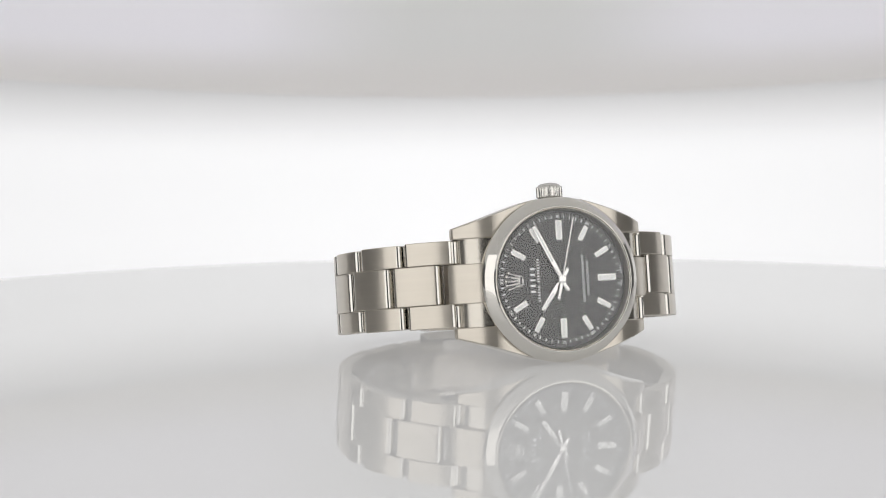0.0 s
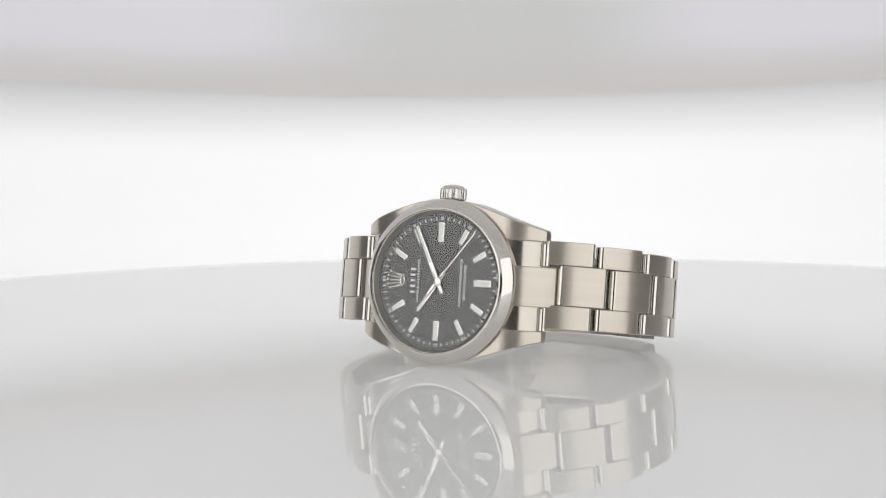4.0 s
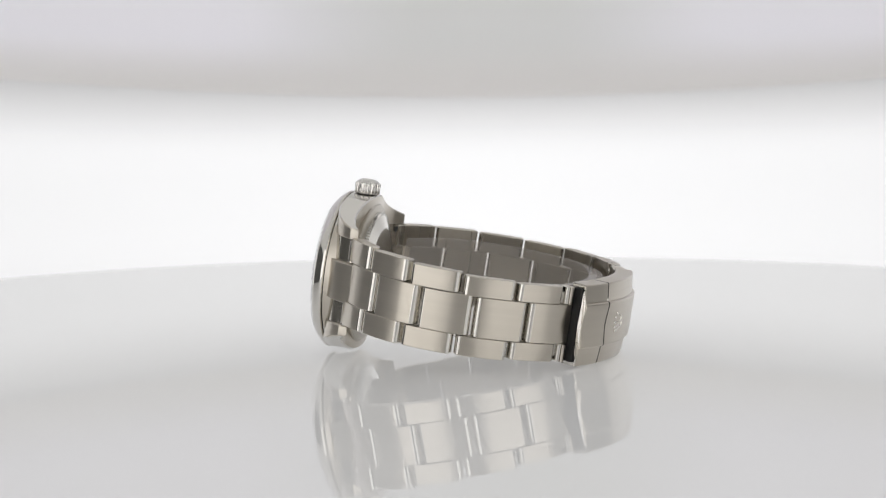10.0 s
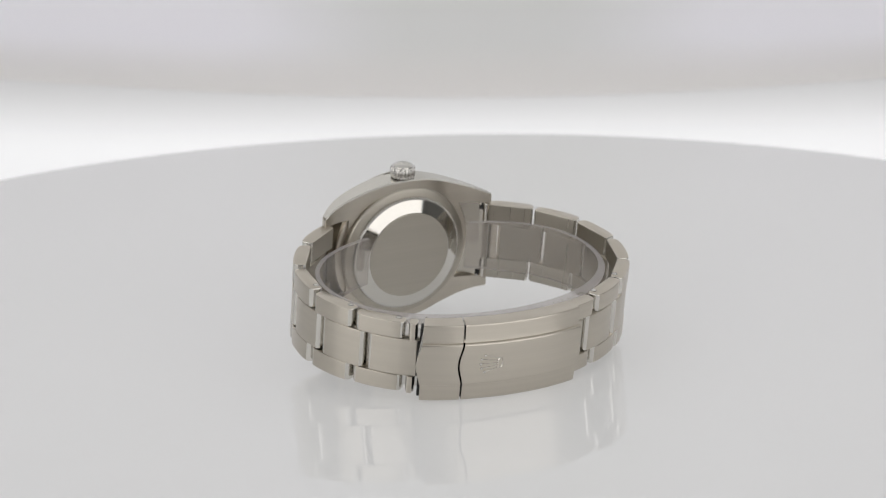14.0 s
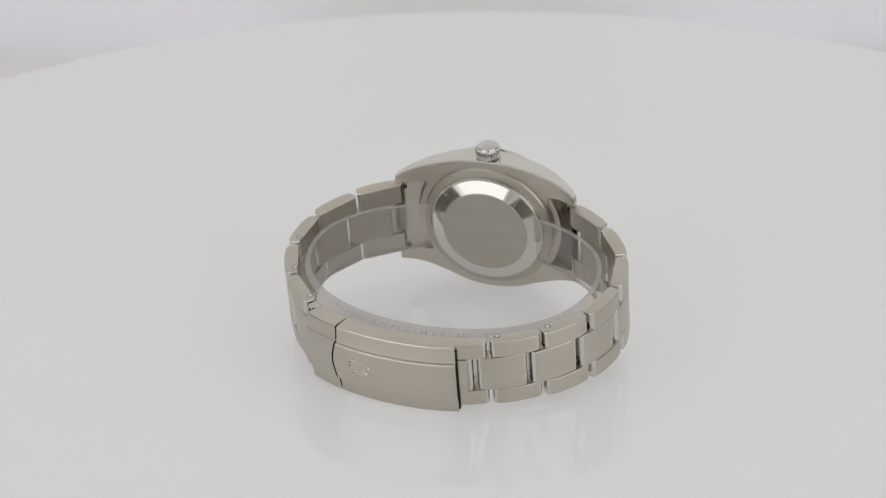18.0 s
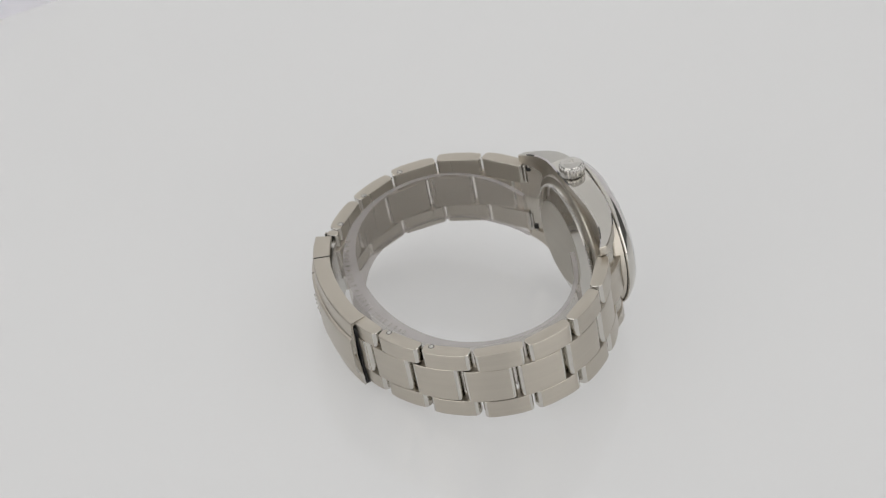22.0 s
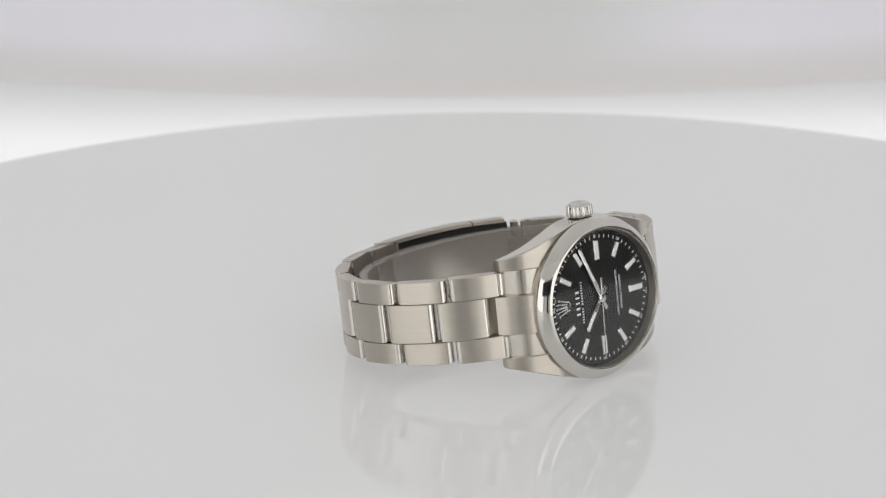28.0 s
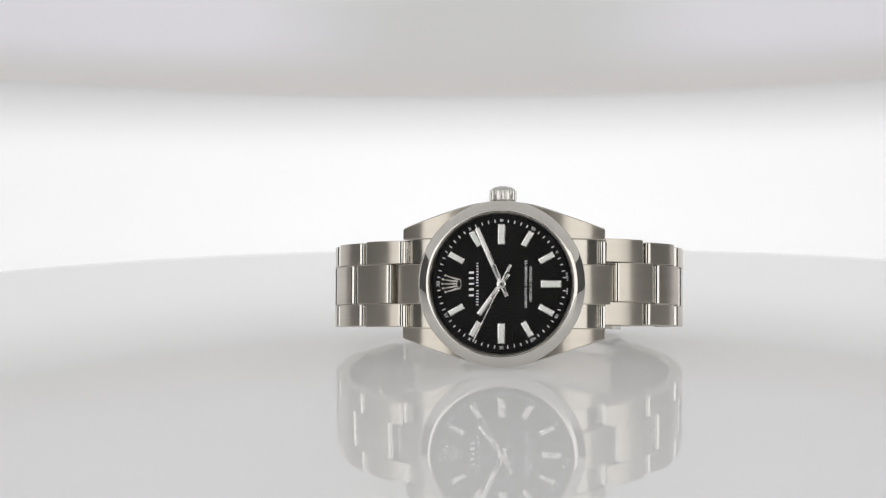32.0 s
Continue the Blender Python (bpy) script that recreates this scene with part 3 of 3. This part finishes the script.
        rings.append([(x, side * y, z) for x, z in ((-4.1, a - 2.6), (4.1, a - 2.6), (4.1, a - 0.2), (3.95, a), (-3.95, a), (-4.1, a - 0.2))])
    part("end_link_centre", loft(bmesh.new(), rings), brushed, end)

# clasp: a hollow shell swept along the lower oval


def clasp_curve(y, lift):
    """Point on the clasp's curve for a position y along the watch, lifted outward."""
    phi = math.acos(max(-1, min(1, y / A_AXIS)))
    p = Vector((A_AXIS * math.cos(phi), -B_LOW * math.sin(phi)))
    n = Vector((p.x / A_AXIS ** 2, p.y / B_LOW ** 2)).normalized()
    return p + n * lift + Vector((SHIFT, 0))


PANEL = [(-4.72, 2.02), (-4.62, 2.36), (-4.5, 2.54), (-4.3, 2.62)] + [(-3.6 + 0.9 * k, 2.66) for k in range(9)] + [(4.3, 2.62), (4.5, 2.54), (4.62, 2.36), (4.72, 2.02)]
SHOULDER = [(8.4, 1.52), (8.22, 1.62)] + [(8.22 - 0.68 * k, 1.62 + 0.075 * k) for k in range(1, 6)]
SECTION = [(-8.5, -2.1), (-8.5, 1.4)] + [(-x, z) for x, z in SHOULDER] + PANEL + SHOULDER[::-1] + [(8.5, 1.4), (8.5, -2.1),
           (7.7, -2.1), (7.7, 1.1), (0, 1.6), (-7.7, 1.1), (-7.7, -2.1)]


def clasp_piece(y0, y1, steps, bulge0=0.0, bulge1=0.0):
    """A stretch of the clasp; its two ends may bulge in the middle."""
    rings = []
    for i in range(steps + 1):
        ring, k = [], i / steps
        for x, lift in SECTION:
            y = y0 + (y1 - y0) * k + (bulge0 * (1 - k) + bulge1 * k) * math.cos(min(1.0, abs(x) / 5.5) * math.pi / 2) ** 2
            swell = 0.9 * max(0.0, (-y - 4) / 20)
            p = clasp_curve(y, lift + 0.75 + swell)
            ring.append((x + RAISE + 0.5 * min(1.0, max(0.0, (y + 24) / 12)), p.x, p.y))
        rings.append(ring)
    return loft(bmesh.new(), rings)


clasp = part("clasp_cover", clasp_piece(-15.2, 9.7, 28, -0.8), brushed, watch, "folding clasp cover with raised centre panel", 12)
latch = part("clasp_latch", clasp_piece(-22.4, -15.55, 10, -0.8, -0.8), brushed, watch, "short lifting end of the clasp", 12)
for cover in (clasp, latch):
    cover.data.materials.append(polished)
    for poly in cover.data.polygons:
        poly.material_index = 1 if len(poly.vertices) > 4 else 0
# solid black block, puts the shade of the clasp's inside into colour
bm, rings = bmesh.new(), []
for i in range(25):
    y = -22.9 + 32.9 * i / 24
    top = 1.8 + 0.9 * max(0.0, (-y - 4) / 20)
    rings.append([(x, *clasp_curve(y, lift)) for x, lift in ((-7.3, 0.12), (7.9, 0.12), (7.9, top), (-7.3, top))])
part("clasp_shade", loft(bm, rings), gap_black, clasp, "black block for the shade inside the clasp")
bm, rings = bmesh.new(), []
for i in range(25):
    y = -25.5 + 35.0 * i / 24
    rings.append([(x, *clasp_curve(y, lift)) for x, lift in ((-6.4, -1.0), (6.9, -1.0), (6.9, 0.1), (-6.4, 0.1))])
part("clasp_blade", loft(bm, rings), satin, clasp, "folding steel blade under the clasp cover")


def on_clasp(u, v, h):
    y = -7.9 - 1.12 * v
    p = clasp_curve(y, 2.66 + 0.75 + 0.9 * max(0.0, (-y - 4) / 20) + h)
    return (1.12 * u + RAISE + 0.5 * min(1.0, (y + 24) / 12), p.x, p.y)


part("emblem", fan_emblem(on_clasp, 0.3, 0.12, 0.15, 0.11, 0.11), polished, clasp, "small raised emblem")

# clear plastic cuff inside the bracelet
cuff = thing("plastic_cuff", "clear plastic cuff that keeps the bracelet round", "plastic liner")


def cuff_ring(phi, wide, d0, d1, cushion=0.0):
    """One section of the cuff, which is thickest against the clasp."""
    s, c = math.sin(phi), math.cos(phi)
    k = B_TOP if c > 0 else B_LOW
    d0 -= cushion * max(0.0, -c) ** 2
    return [(x, (A_AXIS - d - 1.2 * max(0.0, s)) * s + SHIFT, (k - d) * c - (3.4 if c > 0 else 2.6) * c * abs(c)) for x, d in ((-wide, d0), (7.2, d0), (7.2, d1), (-wide, d1))]


liner = part("liner", loft(bmesh.new(), [cuff_ring(radians(22.5 + 315 * i / 120), 5.0 - 1.2 * max(0.0, abs(i - 60) / 60 - 0.86) / 0.14, 3.5, 4.5, 2.4) for i in range(121)]), clear_plastic, cuff, "", 28, clear_edge, lambda n, c: abs(n.x) > 0.7)
liner.visible_shadow = False

# small moulded marks along the cuff's upper edge, by the clasp
for k in range(26):
    phi = radians(150 + 2.6 * k + 0.5 * math.sin(5.1 * k))
    ring = [Vector(p) for p in cuff_ring(phi, 5.0, 3.5, 4.5, 2.4)]
    ahead = [Vector(p) for p in cuff_ring(phi + radians(0.5 + 0.2 * math.sin(3.3 * k)), 5.0, 3.5, 4.5, 2.4)]
    rise = Vector((0.16, 0, 0))
    part("moulded_mark", loft(bmesh.new(), [[a.lerp(b, 0.1), a.lerp(b, 0.45), a.lerp(b, 0.45) + rise, a.lerp(b, 0.1) + rise] for a, b in ((r[1], r[2]) for r in (ring, ahead))]), clear_plastic, cuff)


# ---------------------------------------------------------------- what moves
def turn_at(t):
    return -12.118 * (min(t, 31.5) - 16.5) - {31.6: 1.0, 31.7: 1.5, 31.8: 2.0, 31.9: 2.4, 32.0: 2.6}.get(t, 0.0)


# the head sits a degree askew to its bracelet
HEAD = Matrix.Translation((17 * MM, 0, 31 * MM)) @ Matrix.Rotation(radians(-1.2), 4, "Y") @ Matrix.Translation((-17 * MM, 0, -31 * MM))
for ob in watch.children:
    if ob.name.split(".")[0] in ("case", "bezel", "bezel_seat", "rehaut", "crystal", "caseback_seat", "fluted_edge", "caseback_ring", "caseback", "winding_crown", "dial", "end_link"):
        ob.matrix_basis = HEAD


def motions():
    times = [0, 2.5, 5, 7.5, 10, 12.5, 15, 17.5, 20, 22.5, 25, 27.5, 30, 31, 31.5, 31.6, 31.7, 31.8, 31.9, 32.0]
    for carried, seat in ((watch, WATCH_SEAT), (cuff, WATCH_SEAT)):
        walk(carried, [(t, Matrix.Translation(PIVOT) @ Matrix.Rotation(radians(turn_at(t)), 4, "Z") @ seat) for t in times])
    walk(table, [(t, Matrix.Rotation(radians(turn_at(t)), 4, "Z")) for t in times])
    walk(arm, [(t, arm_frame(e)) for t, e in ELEVATION])
    walk(second_hand, [(t, HEAD @ pose(0, 0, 0, 0, 0, -(103.9 + 6 * t))) for t in (0, 8, 16, 24, 32)])
    walk(minute_hand, [(t, HEAD @ pose(0, 0, 0, 0, 0, -(63.0 + 0.1 * t))) for t in (0, 32)])
    walk(hour_hand, [(t, HEAD @ pose(0, 0, 0, 0, 0, -(306.0 + t / 120))) for t in (0, 32)])


motions()
